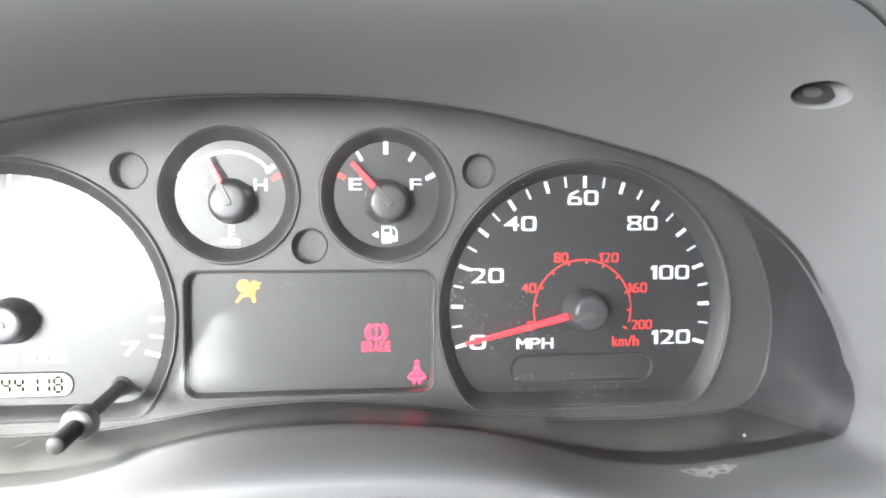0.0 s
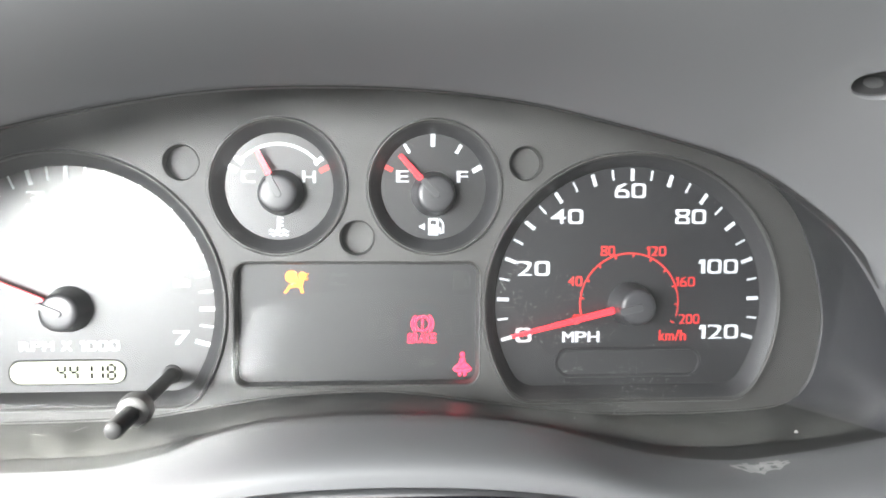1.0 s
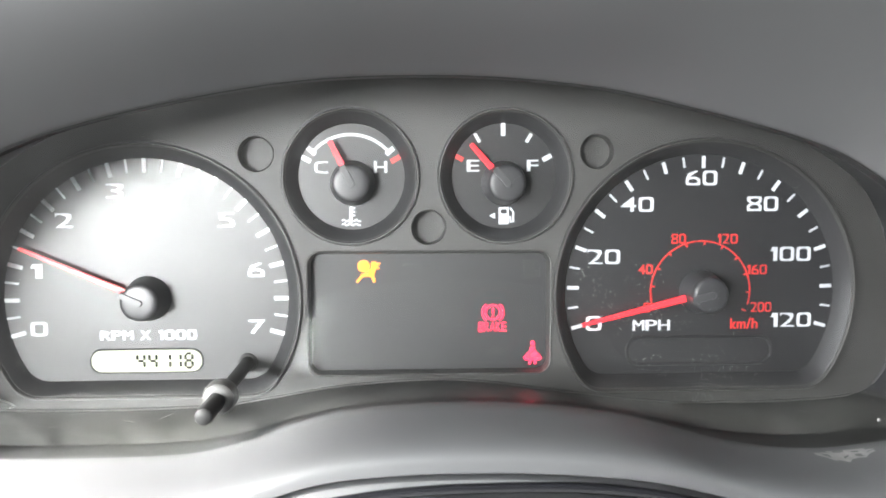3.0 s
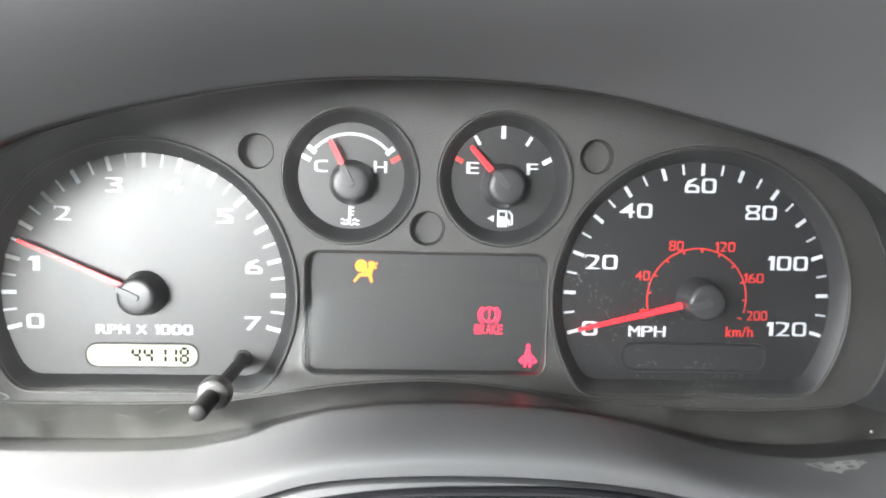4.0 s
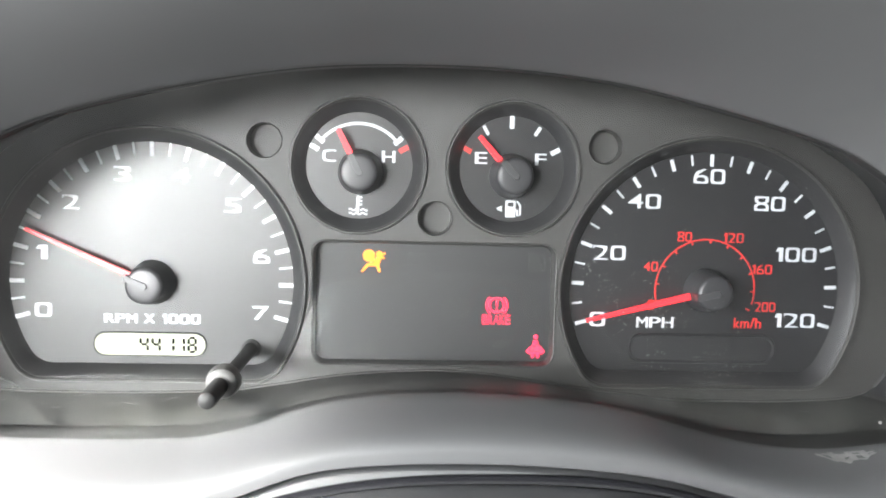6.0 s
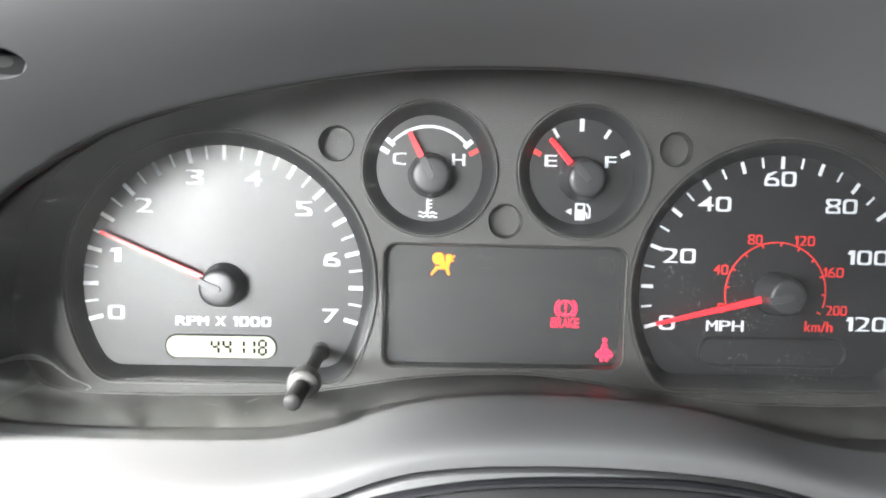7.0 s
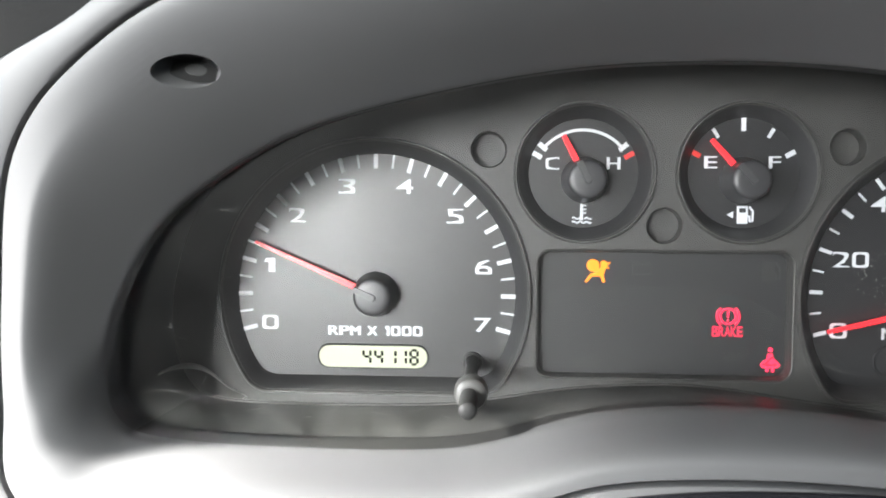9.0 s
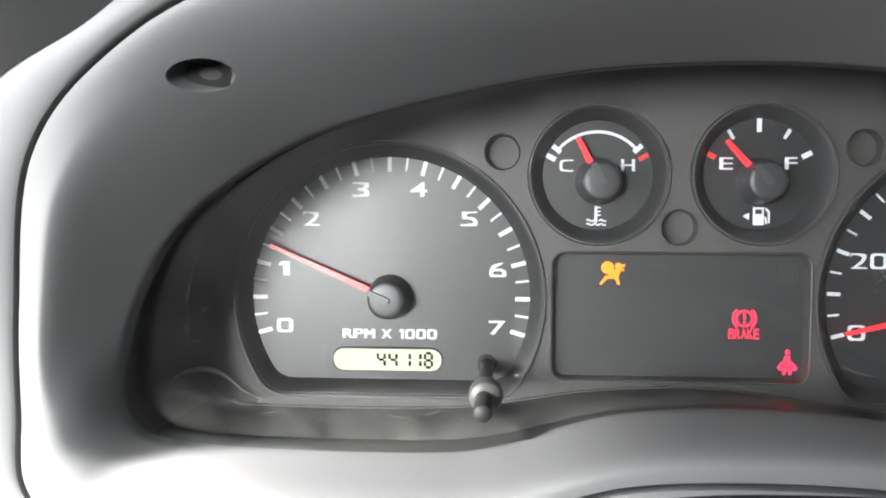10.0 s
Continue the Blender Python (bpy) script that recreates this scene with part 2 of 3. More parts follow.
def ease(x, a, b):
    """0 at a, 1 at b, smooth between."""
    t = min(1.0, max(0.0, (x - a) / (b - a)))
    return t * t * (3 - 2 * t)


def rise(f, z):
    """How far the surround's inner slope has come towards the driver, f of the way out: an even slope under the brow,
    a steep side that rolls over to a narrow face by the seam, and a tight fillet along the bottom lip."""
    side, low = ease(z, 50, 14), ease(z, -2, -24)
    brow = 1 - (1 - f) ** 1.7
    u = f / 0.62
    steep = u if u < 0.82 else u - (u - 0.82) ** 2 / 0.72 if u < 1.18 else 1.0
    lip = 1 - (1 - f) ** 4.6
    top = brow + (steep - brow) * side
    return top + (lip - top) * low


def slope(f):
    """A line on the surround's inner slope, f of the way out."""
    return [(x, -65.5 + (y + 65.5) * rise(f, e[1]), z) for (x, z), y, e in zip(between(edge, gap, f), gap_y, edge)]


# ---- instrument surround and dashboard ----
hood = tagged(new("instrument_surround"), "smooth mid-grey plastic hood framing the instrument cluster", "dashboard trim")
rings = [at_y(grown(edge, 0.5), -58), at_y(grown(edge, 0.1), -63), at_y(edge, -65)]
for f in (0.015, 0.04, 0.08, 0.13, 0.19, 0.25, 0.32, 0.4, 0.48, 0.56, 0.62, 0.67, 0.71, 0.75, 0.79, 0.83, 0.87, 0.91, 0.95, 0.98, 1.0):
    rings.append(slope(f))
rings.append(by_seam(grown(gap, 0.5), 0.8))
rings.append(by_seam(grown(gap, 0.6), 9))
surround_shell = part("shell", loft(rings), hood_grey, hood, smooth=True)

# dark strip painting the shade round the upper opening, where surround meets lens
brow = []
for (x, z), (u, w) in zip(edge, grown(edge, -1.0)):
    if z > 14:
        k = min(1.0, (z - 14) / 26)
        d = 0.5 * k - 0.2
        brow.append([(x, -64.8 - 0.7 * k, z), (x + (u - x) * d, -65.0, z + (w - z) * d), (x + (u - x) * d, -60.8, z + (w - z) * d)])
first = max(range(len(brow)), key=lambda k: abs(brow[k][0][0] - brow[k - 1][0][0]))
shade_strip = loft(brow[first:] + brow[:first], closed=False)
part("opening_shade_line", shade_strip, groove_black, hood, "dark thin strip imitating the shade along the opening")

# dashboard beyond the seam
dash = tagged(new("dashboard"), "grey moulded dashboard round the instrument surround", "dashboard")
def band(d):
    """The outline beyond the seam: a narrow band under the brow, wider down the sides and below."""
    wide = [1.7 + (d - 1.7) * (2.2 - 1.3 * (ease(z, 45, 71) if x < 0 else ease(z, 20, 62))) for x, z in gap]
    return [(x + (gx - x) * w, z + (gz - z) * w) for (x, z), (gx, gz), w in zip(gap, grown(gap, 1.0), wide)]


rings = [by_seam(band(d), y) for d, y in ((1.7, 10), (1.7, 2.0), (1.9, 0.6), (2.4, 0.0), (4.5, -0.7), (7.0, -1.2), (8.8, -0.8), (9.5, 0.8), (9.8, 8))]
part("panel", loft(rings), hood_grey, dash, smooth=True)
rings = [by_seam(band(9.4), 6.5), by_seam(band(10.6), 4.0), by_seam(band(14), 5.0)] + [by_seam(grown(gap, d), y) for d, y in ((48, 20), (80, 60), (120, 200))]
part("dash_pad", loft(rings), pad_black, dash, "dark dashboard pad", smooth=True)
part("seam", loft([by_seam(grown(gap, -1.0), 8.5), by_seam(grown(gap, 3.5), 8.5)]), groove_black, dash, "dark seam between two mouldings")

# screw recesses, upper corners
def sink(ob, cx, cz, wide, high, turn, deep):
    """Sinks an oval screw recess into the surround's inner slope."""
    bm = bmesh.new()
    bm.from_mesh(ob.data)
    c, s = math.cos(radians(turn)), math.sin(radians(turn))

    def off(v):
        x, z = v.x * 1000 - cx, v.z * 1000 - cz
        return math.hypot((x * c + z * s) / wide, (z * c - x * s) / high)

    for limit, cuts in ((2.6, 3), (1.6, 3), (1.3, 2)):
        near = [e for e in bm.edges if all(off(v.co) < limit and v.co.y < -0.07 for v in e.verts)]
        bmesh.ops.subdivide_edges(bm, edges=near, cuts=cuts, use_grid_fill=True)
    way = Vector((0, 0.62, 0.78))
    for v in bm.verts:
        d = off(v.co)
        if d < 1.03 and v.co.y < -0.07:
            f = min(1, max(0, (1.03 - d) / 0.07))
            v.co += way * deep * 0.001 * f * f * (3 - 2 * f)
    floor_verts = [v for v in bm.verts if off(v.co) < 0.7 and v.co.y < -0.07]
    bm.normal_update()
    middle = sum((v.co for v in floor_verts), Vector()) / len(floor_verts)
    facing = sum((v.normal for v in floor_verts), Vector()).normalized()
    if facing.y > 0:
        facing = -facing
    bm.to_mesh(ob.data)
    bm.free()
    ob.data.shade_smooth()
    return middle, facing


for hx, hz, turn in ((137.4, 71.0, -4), (-129.3, 64.6, 9)):
    middle, facing = sink(surround_shell, hx, hz, 7.2, 3.15, turn, 9.0)
    side = Vector((1, 0, 0.0)) - facing * facing.x
    side.normalize()
    lay = Matrix((side, -facing, side.cross(-facing))).transposed().to_4x4()
    well = lathe(((0.9, -0.2), (0.72, 0.5), (0.3, 1.0), (0.02, 1.0)), 0, 0, 36)
    hole = part("screw_well", well, groove_black, hood, "dark hole of the screw recess", smooth=True)
    hole.matrix_basis = Matrix.Translation(middle + facing * 0.0005 + facing * 0.0006) @ lay @ Matrix.Diagonal((7.2, 1, 3.6, 1))
    head = lathe(((2.7, 0.4), (2.7, -0.2), (2.5, -0.5), (1.0, -0.6), (0.2, -0.6)), 0, 0, 28)
    screw = part("screw", head, screw_metal, hood, "dark screw head sunk in its recess")
    screw.matrix_basis = Matrix.Translation(middle + facing * 0.0009 + side * 0.0002 + side.cross(-facing) * 0.0007) @ lay @ Matrix.Diagonal((1, 1, 0.75, 1))

# steering column cover
def arch(half, top, drop, y):
    """The column cover's cross-section: a flat crown that falls off at the shoulders."""
    pts = []
    for i in range(49):
        u = -1 + i / 24
        pts.append((17 + half * u, y, top - drop * abs(u) ** 2.6 - 14 * max(0.0, abs(u) - 0.86) ** 1.3))
    return pts


column = tagged(new("steering_column_cover"), "dark smooth plastic steering column cover below the cluster", "column cover")
rim = [arch(70, z, 10.5, y) for z, y in ((-42, -80), (-37.5, -86.5), (-36.4, -88.0), (-35.9, -89.5), (-36.0, -91.0), (-36.7, -92.4), (-37.4, -93.0))]
part("cover_rim", loft(rim, closed=False), rim_gloss, column, "glossy black rim of the column cover", smooth=True)
top = [arch(69.5, z, 10.5, y) for z, y in ((-37.9, -92.4), (-37.7, -94.5), (-38.2, -100), (-41, -120), (-48, -160), (-60, -230))]
part("cover_top", loft(top, closed=False), column_black, column, smooth=True)

# ---- instrument cluster ----
cluster = tagged(new("instrument_cluster"), "vehicle instrument cluster, black faces with white and red markings, dusty lens", "instrument cluster")

TACH, SPEED, TEMP, FUEL = (-98.4, 0.5), (105.3, 1.3), (-24.9, 44.5), (30.7, 44.7)
PLATE_Y = -5.0
tach_loop = lambda d: dial(*TACH, 50.3 + d, -29.4 - d, 9 + d * 0.5)
speed_loop = lambda d: dial(*SPEED, 51.3 + d, -29.6 - d, 9 + d * 0.5)
temp_loop = lambda d: circle(TEMP[0] + 0.2, TEMP[1] - 0.2, 19.1 + d)
fuel_loop = lambda d: circle(FUEL[0] + 0.1, FUEL[1] - 0.2, 19.1 + d)
BLANKS = ((-58.1, 52.3), (3.0, 26.1), (64.0, 53.3))
window_loop = lambda d: rounded(-40.4 - d, 47.4 + d, -27.5 - d, 17.0 + d, 4.5 + d)
holes = [tach_loop(5.8), speed_loop(5.8), temp_loop(5.6), fuel_loop(5.6), window_loop(0.8)] + [circle(x, z, 6.5, 40) for x, z in BLANKS]
mask = part("mask", filled(grown(plate, 3), holes, PLATE_Y), mask_black, cluster, "dark grey textured plastic mask")

for loop, out in ((tach_loop, 5.8), (speed_loop, 5.8), (temp_loop, 5.6), (fuel_loop, 5.6)):
    prof = ((out, PLATE_Y), (out - 0.2, -6.1), (out - 0.55, -6.7), (out - 1.0, -6.7), (out - 1.4, -6.2), (out - 1.55, -5.6), (out - 1.75, -5.5))
    part("dial_ring", loft([at_y(loop(d), y) for d, y in prof]), mask_black, mask, "raised plastic ring round a dial", smooth=True)
    part("dial_wall", loft([at_y(loop(d), y) for d, y in ((out - 1.75, -5.5), (0.2, -0.5), (0.0, 0.8))]), wall_black, mask, "black sloping wall round a dial", smooth=True)
part("window_frame", loft([at_y(window_loop(d), y) for d, y in ((0.8, PLATE_Y), (0.4, -5.4), (0.0, -5.2), (-0.3, -4.4), (-0.6, 0.6))]), mask_black, mask)
for x, z in BLANKS:
    part("blank_recess", loft([at_y(circle(x, z, r, 40), y) for r, y in ((6.5, PLATE_Y), (6.3, -5.3), (6.0, -5.0), (5.9, 0.4))], cap_last=True), mask_black, mask, "round blanked-off lamp recess")

wall_rings = [at_y(plate, PLATE_Y + 0.3), at_y(between(plate, edge, 0.5), -34), at_y(grown(edge, 0.2), -62.5)]
# one moulding in two blacks: the ledge is darkened to offset sunlight on it
first_low, last_low = int(9.8 * STEPS), int(20.5 * STEPS)
part("housing_wall", loft([ring[last_low:] + ring[:first_low + 1] for ring in wall_rings], closed=False), housing_black, cluster, "black inner wall of the housing", smooth=True)
part("housing_sill", loft([ring[first_low:last_low + 1] for ring in wall_rings], closed=False), sill_black, cluster, "black ledge under the dials, toned darker against the sunlight", smooth=True)


def bead(points, r, n=8):
    """A round bead along points in space, in millimetres; r is one radius or a list."""
    rs = r if isinstance(r, list) else [r] * len(points)
    loops = []
    for i, p in enumerate(points):
        d = (Vector(points[min(i + 1, len(points) - 1)]) - Vector(points[max(i - 1, 0)])).normalized()
        u = d.orthogonal().normalized()
        w = d.cross(u)
        loops.append([tuple(Vector(p) + (u * math.cos(2 * math.pi * k / n) + w * math.sin(2 * math.pi * k / n)) * rs[i]) for k in range(n)])
    # keep neighbouring loops in step
    for a, c in zip(loops, loops[1:]):
        k = min(range(n), key=lambda k: (Vector(c[k]) - Vector(a[0])).length)
        c[:] = c[k:] + c[:k]
        if (Vector(c[1]) - Vector(a[1])).length > (Vector(c[-1]) - Vector(a[1])).length:
            c[:] = [c[0]] + c[:0:-1]
    return loft(loops, cap_first=True, cap_last=True)


# rounded lower mask rim, and a pale bead painting the highlight along the wall
low = [(x, PLATE_Y - 0.2, z + 0.3) for x, z in plate[10 * STEPS:22 * STEPS]]
part("mask_rim", bead(low, 0.55), mask_black, mask, "rounded lower rim", smooth=True)
# bead up the right side, added to give the bright line at the wall
part("side_rim", bead([(x, PLATE_Y - 0.2, z) for x, z in plate[int(5.6 * STEPS):int(9.4 * STEPS)]], 0.65), wall_black, mask, "rounded side rim added for the edge highlight", smooth=True)
highlight_path = spline([(-171.4, -36, -29.1), (-168.4, -25, -24.6), (-164.2, -18, -23.5), (-160.2, -14, -24.2), (-156.0, -11, -26.9), (-150.8, -8.5, -32.4), (-145.5, -7, -37.2)], 5)[:31]
part("corner_highlight", bead(highlight_path, [0.25 + 0.75 * math.sin(math.pi * min(1.0, k / 26)) ** 2 for k in range(31)]), highlight_pale, cluster, "pale bead imitating the highlight in the housing corner", smooth=True)


def dial_face(loop, label):
    return part("dial_face", slab(loop(0.4), 0.0, 1.5), face_black, cluster, label)


def tick(parent, c, r0, r1, deg, w, mat=print_white):
    return part("tick_mark", bar_between(polar(c, r0, deg), polar(c, r1, deg), w, w, -0.25, 0.1), mat, parent)


def pointer(parent, c, deg, length, start, w0, w1, y, label):
    """Needle with its hub: a turned cap, a grey tail let into it and a red blade."""
    hub = part("needle_hub", lathe(((8.2, -0.2), (8.1, -1.0), (6.8, -8.6), (6.65, -9.9), (6.4, -10.7), (6.0, -11.1), (5.4, -11.3), (4.4, -11.4), (2.5, -11.46), (0.3, -11.5)), *c), hub_black, parent, "black domed needle hub", smooth=True)
    a, b = polar(c, start, deg), polar(c, length, deg)
    part("needle", bar_between(a, b, w0, w1, y - 1.2, y), needle_red, parent, label)
    # the root: a bar with a round end
    u = (Vector(polar(c, 1, deg)) - Vector(c))
    v, r = Vector((-u.y, u.x)), w0 / 2 + 0.15
    end = [Vector(c) + u * (-0.4 - r * math.cos(q)) + v * r * math.sin(q) for q in [math.pi / 2 - math.pi * k / 10 for k in range(11)]]
    loop = [tuple(p) for p in end + [Vector(polar(c, start - 0.4, deg)) - v * w0 / 2, Vector(polar(c, start - 0.4, deg)) + v * w0 / 2]]
    inner = [tuple(Vector(p) + (Vector(polar(c, 3, deg)) - Vector(p)).normalized() * 0.3) for p in loop]
    part("needle_tail", loft([at_y(loop, -9.0), at_y(loop, -11.7), at_y(inner, -12.0)], cap_last=True), needle_grey, parent, "grey needle root on the hub")


# tachometer
tach = dial_face(tach_loop, "tachometer face, black with white figures to seven")
START, PER_RPM = 195.5, 211.0 / 7
for i in range(29):
    major = i % 4 == 0 or i % 2 == 0
    tick(tach, TACH, 45.2 if major else 45.6, 50.4, START - i * PER_RPM / 4, 1.45 if major else 0.68)
for i in range(8):
    x, z = polar(TACH, 40.2, START - i * PER_RPM)
    lettering("numeral", str(i), x, z, 4.2 if i == 1 else 6.0, 5.1, -0.3, print_white, tach, 0.006)
lettering("lettering", "RPM X 1000", -98.6, -12.9, 34.4, 3.6, -0.3, print_white, tach, 0.02)
pointer(tach, TACH, START - 1.3 * PER_RPM, 46.6, 7.6, 2.0, 0.95, -3.8, "red tachometer needle")

odo = part("odometer_display", slab(rounded(-119.2, -79.7, -26.4, -18.4, 3.9), -0.35, 0.2), lcd_cream, cluster, "lit cream liquid-crystal odometer")
part("display_rim", loft([at_y(rounded(-119.8, -79.1, -27.0, -17.8, 4.4), -0.1), at_y(rounded(-119.6, -79.3, -26.8, -18.0, 4.2), -0.7), at_y(rounded(-119.2, -79.7, -26.4, -18.4, 3.9), -0.5)]), face_black, odo)
SEGMENTS = {"4": "bcfg", "1": "bc", "8": "abcdefg"}


def digit(ch, cx, cz, w, h, parent):
    s = {"a": ((-1, 1), (1, 1)), "b": ((1, 1), (1, 0)), "c": ((1, 0), (1, -1)), "d": ((-1, -1), (1, -1)), "e": ((-1, 0), (-1, -1)), "f": ((-1, 1), (-1, 0)), "g": ((-1, 0), (1, 0))}
    bms = []
    for k in SEGMENTS[ch]:
        (x0, z0), (x1, z1) = s[k]
        a, b = Vector((cx + x0 * w / 2, cz + z0 * h / 2)), Vector((cx + x1 * w / 2, cz + z1 * h / 2))
        d = (b - a).normalized() * 0.35
        bms.append(bar_between(a + d, b - d, 0.95, 0.95, -0.5, -0.3))
    part("digit", join(*bms), lcd_dark, parent)


for ch, x in zip("44118", (-101.6, -97.3, -92.4, -88.6, -84.4)):
    digit(ch, x, -22.4, 2.5, 5.2, odo)

# trip reset stem, standing on the tachometer face and passing through the lens
stem = part("trip_reset_stem", lathe(((3.6, -0.2), (3.5, -1.0), (2.6, -1.4), (2.3, -6.0), (2.2, -50), (2.7, -50.4), (2.7, -66.6), (2.4, -68.0), (1.9, -68.4), (0.2, -68.5)), -63.2, -23.6, 32), stem_black, cluster, "black trip reset stem", smooth=True)
part("stem_collar", lathe(((2.8, -46.0), (5.2, -46.4), (5.2, -49.6), (4.6, -51.6), (3.6, -52.2), (2.8, -52.2)), -62.6, -23.0, 32), collar_clear, stem, "pale clear collar where the stem passes the lens", smooth=True)

# speedometer
speed = dial_face(speed_loop, "speedometer face, black with white figures to 120 and a red inner scale")
PER_MPH = 211.0 / 120
for i in range(25):
    major = i % 2 == 0
    tick(speed, SPEED, 46.2 if major else 46.8, 50.6, START - i * 5 * PER_MPH, 1.3 if major else 0.7)
for body, x, z, w in (("0", 64.9, -10.4, 6.0), ("20", 68.3, 14.6, 12.3), ("40", 80.6, 34.0, 12.3), ("60", 104.6, 43.8, 11.9), ("80", 128.2, 34.2, 11.9), ("100", 139.6, 15.3, 15.6), ("120", 140.6, -9.8, 15.6)):
    lettering("numeral", body, x, z, w, 5.4, -0.3, print_white, speed, 0.002)
lettering("lettering", "MPH", 86.8, -11.3, 14.2, 4.0, -0.3, print_white, speed, 0.004)
lettering("lettering", "km/h", 122.4, -11.0, 10.6, 4.0, -0.3, print_red, speed, 0.002)
arc = [polar(SPEED, 19.0, START - 211 * i / 48) for i in range(49)]
part("inner_scale", stroke(arc, 0.48, -0.25, 0.1), print_red, speed, "thin red kilometre scale")
for i in range(11):
    deg = START - i * 20 / 1.609 * PER_MPH
    tick(speed, SPEED, 17.6, 19.2, deg, 0.6, print_red)
for body, x, z, w in (("0", 84.9, -4.6, 2.6), ("40", 84.2, 9.8, 5.4), ("80", 96.5, 21.2, 5.4), ("120", 115.2, 21.1, 7.6), ("160", 126.8, 9.5, 7.6), ("200", 128.8, -4.8, 8.0)):
    lettering("numeral", body, x, z, w, 3.6, -0.3, print_red, speed, 0.002)
pointer(speed, SPEED, 195.3 - 1.2, 47.2, 7.6, 2.4, 1.15, -4.2, "red speedometer needle at zero")
blank = part("blank_display", loft([at_y(rounded(76.9, 133.9, -26.9, -15.4, 5.5), -0.1), at_y(rounded(77.2, 133.6, -26.6, -15.7, 5.2), -0.7), at_y(rounded(78.0, 132.8, -25.9, -16.4, 4.7), -0.5), at_y(rounded(78.2, 132.6, -25.7, -16.6, 4.5), -0.15)], cap_last=True), panel_black, cluster, "blank pill-shaped display")

# temperature gauge
temp = dial_face(temp_loop, "coolant temperature gauge face with a white arc")
arc = [polar((-24.9, 41.5), 18.0, 140 - 100 * i / 24) for i in range(25)]
part("arc_scale", stroke(arc, 1.0, -0.25, 0.1), print_white, temp)
for deg, mat in ((151, print_white), (140, print_white), (40, print_white), (29, print_red)):
    tick(temp, (-24.9, 41.7), 16.6, 20.2, deg, 1.7, mat)
lettering("letter", "C", -35.6, 47.7, 4.8, 4.2, -0.3, print_white, temp, 0.01)
lettering("letter", "H", -14.2, 47.8, 4.8, 4.2, -0.3, print_white, temp, 0.01)
pointer(temp, (-24.3, 42.0), 117.5, 17.2, 7.4, 2.1, 1.4, -4.5, "red temperature needle")
wave = lambda z: [(-28.3 + i * 0.28, z + 0.32 * math.sin(i * 0.78)) for i in range(25)]
part("thermometer_symbol", join(stroke(wave(28.4)[:10], 0.5, -0.3, 0.1), stroke(wave(28.4)[15:], 0.5, -0.3, 0.1), stroke(wave(27.0), 0.5, -0.3, 0.1), bar_between((-25.1, 27.7), (-25.1, 33.5), 1.15, 0.75, -0.36, 0.1),
     *[bar_between((-24.8, z), (-23.5, z), 0.5, 0.5, -0.42, 0.1) for z in (32.9, 31.6, 30.3)]), print_white, temp)

# fuel gauge
fuel = dial_face(fuel_loop, "fuel gauge face with white marks and a red empty mark")
for deg, w, mat in ((152, 1.7, print_red), (121, 1.1, print_white), (90, 1.6, print_white), (59, 1.2, print_white), (28, 1.7, print_white)):
    tick(fuel, (30.4, 42.6), 16.6, 21.2 if deg == 90 else 20.2, deg, w, mat)
lettering("letter", "E", 19.4, 48.3, 4.6, 4.2, -0.3, print_white, fuel, 0.01)
lettering("letter", "F", 41.3, 48.3, 4.2, 4.2, -0.3, print_white, fuel, 0.01)
pointer(fuel, (30.7, 42.0), 132.0, 18.6, 7.4, 2.1, 1.4, -4.5, "red fuel needle near empty")


def pump(cx, cz, s, y, mat, parent, name):
    body = slab([(cx - 2.4 * s, cz - 2.8 * s), (cx - 2.4 * s, cz + 2.8 * s), (cx + 0.9 * s, cz + 2.8 * s), (cx + 0.9 * s, cz - 2.8 * s)][::1], y - 0.1, y + 0.2)
    hose = stroke([(cx + 0.9 * s, cz - 0.4 * s), (cx + 1.5 * s, cz - 0.4 * s), (cx + 1.6 * s, cz - 2.2 * s), (cx + 2.5 * s, cz - 2.0 * s), (cx + 2.5 * s, cz + 1.2 * s), (cx + 1.4 * s, cz + 2.6 * s)], 0.55 * s, y - 0.1, y + 0.2)
    return part(name, join(body, hose), mat, parent)


pump(31.6, 30.0, 1.1, -0.2, print_white, fuel, "pump_symbol")
part("pump_window", slab(rounded(29.6, 31.9, 30.8, 32.4, 0.2, 2), -0.45, -0.2), face_black, fuel)
part("arrow_symbol", slab([(25.4, 30.0), (27.6, 31.2), (27.6, 28.8)], -0.3, 0.1), print_white, fuel)

# warning lamp window
panel = part("warning_panel", slab(window_loop(-0.4), 0.2, 1.4), panel_black, cluster, "dark warning lamp panel, three lamps lit")
PY = 0.05
lettering("warning_text", "BRAKE", 26.9, -11.3, 10.6, 3.6, PY, glow_red, panel, 0.0, "lit red warning word")
part("brake_symbol", join(stroke(circle(27.0, -5.9, 2.7, 32), 0.7, PY - 0.1, PY + 0.2, True), stroke([polar((27.0, -5.9), 3.9, 130 + 10 * i) for i in range(11)], 0.7, PY - 0.1, PY + 0.2), stroke([polar((27.0, -5.9), 3.9, -50 + 10 * i) for i in range(11)], 0.7, PY - 0.1, PY + 0.2), bar_between((27.0, -4.2), (27.0, -6.4), 0.8, 0.6, PY - 0.1, PY + 0.2), bar_between((27.0, -7.0), (27.0, -7.7), 0.7, 0.7, PY - 0.1, PY + 0.2)), glow_red, panel, "lit red brake lamp")
def plate_of(*points):
    return slab(list(points), PY - 0.1, PY + 0.2)


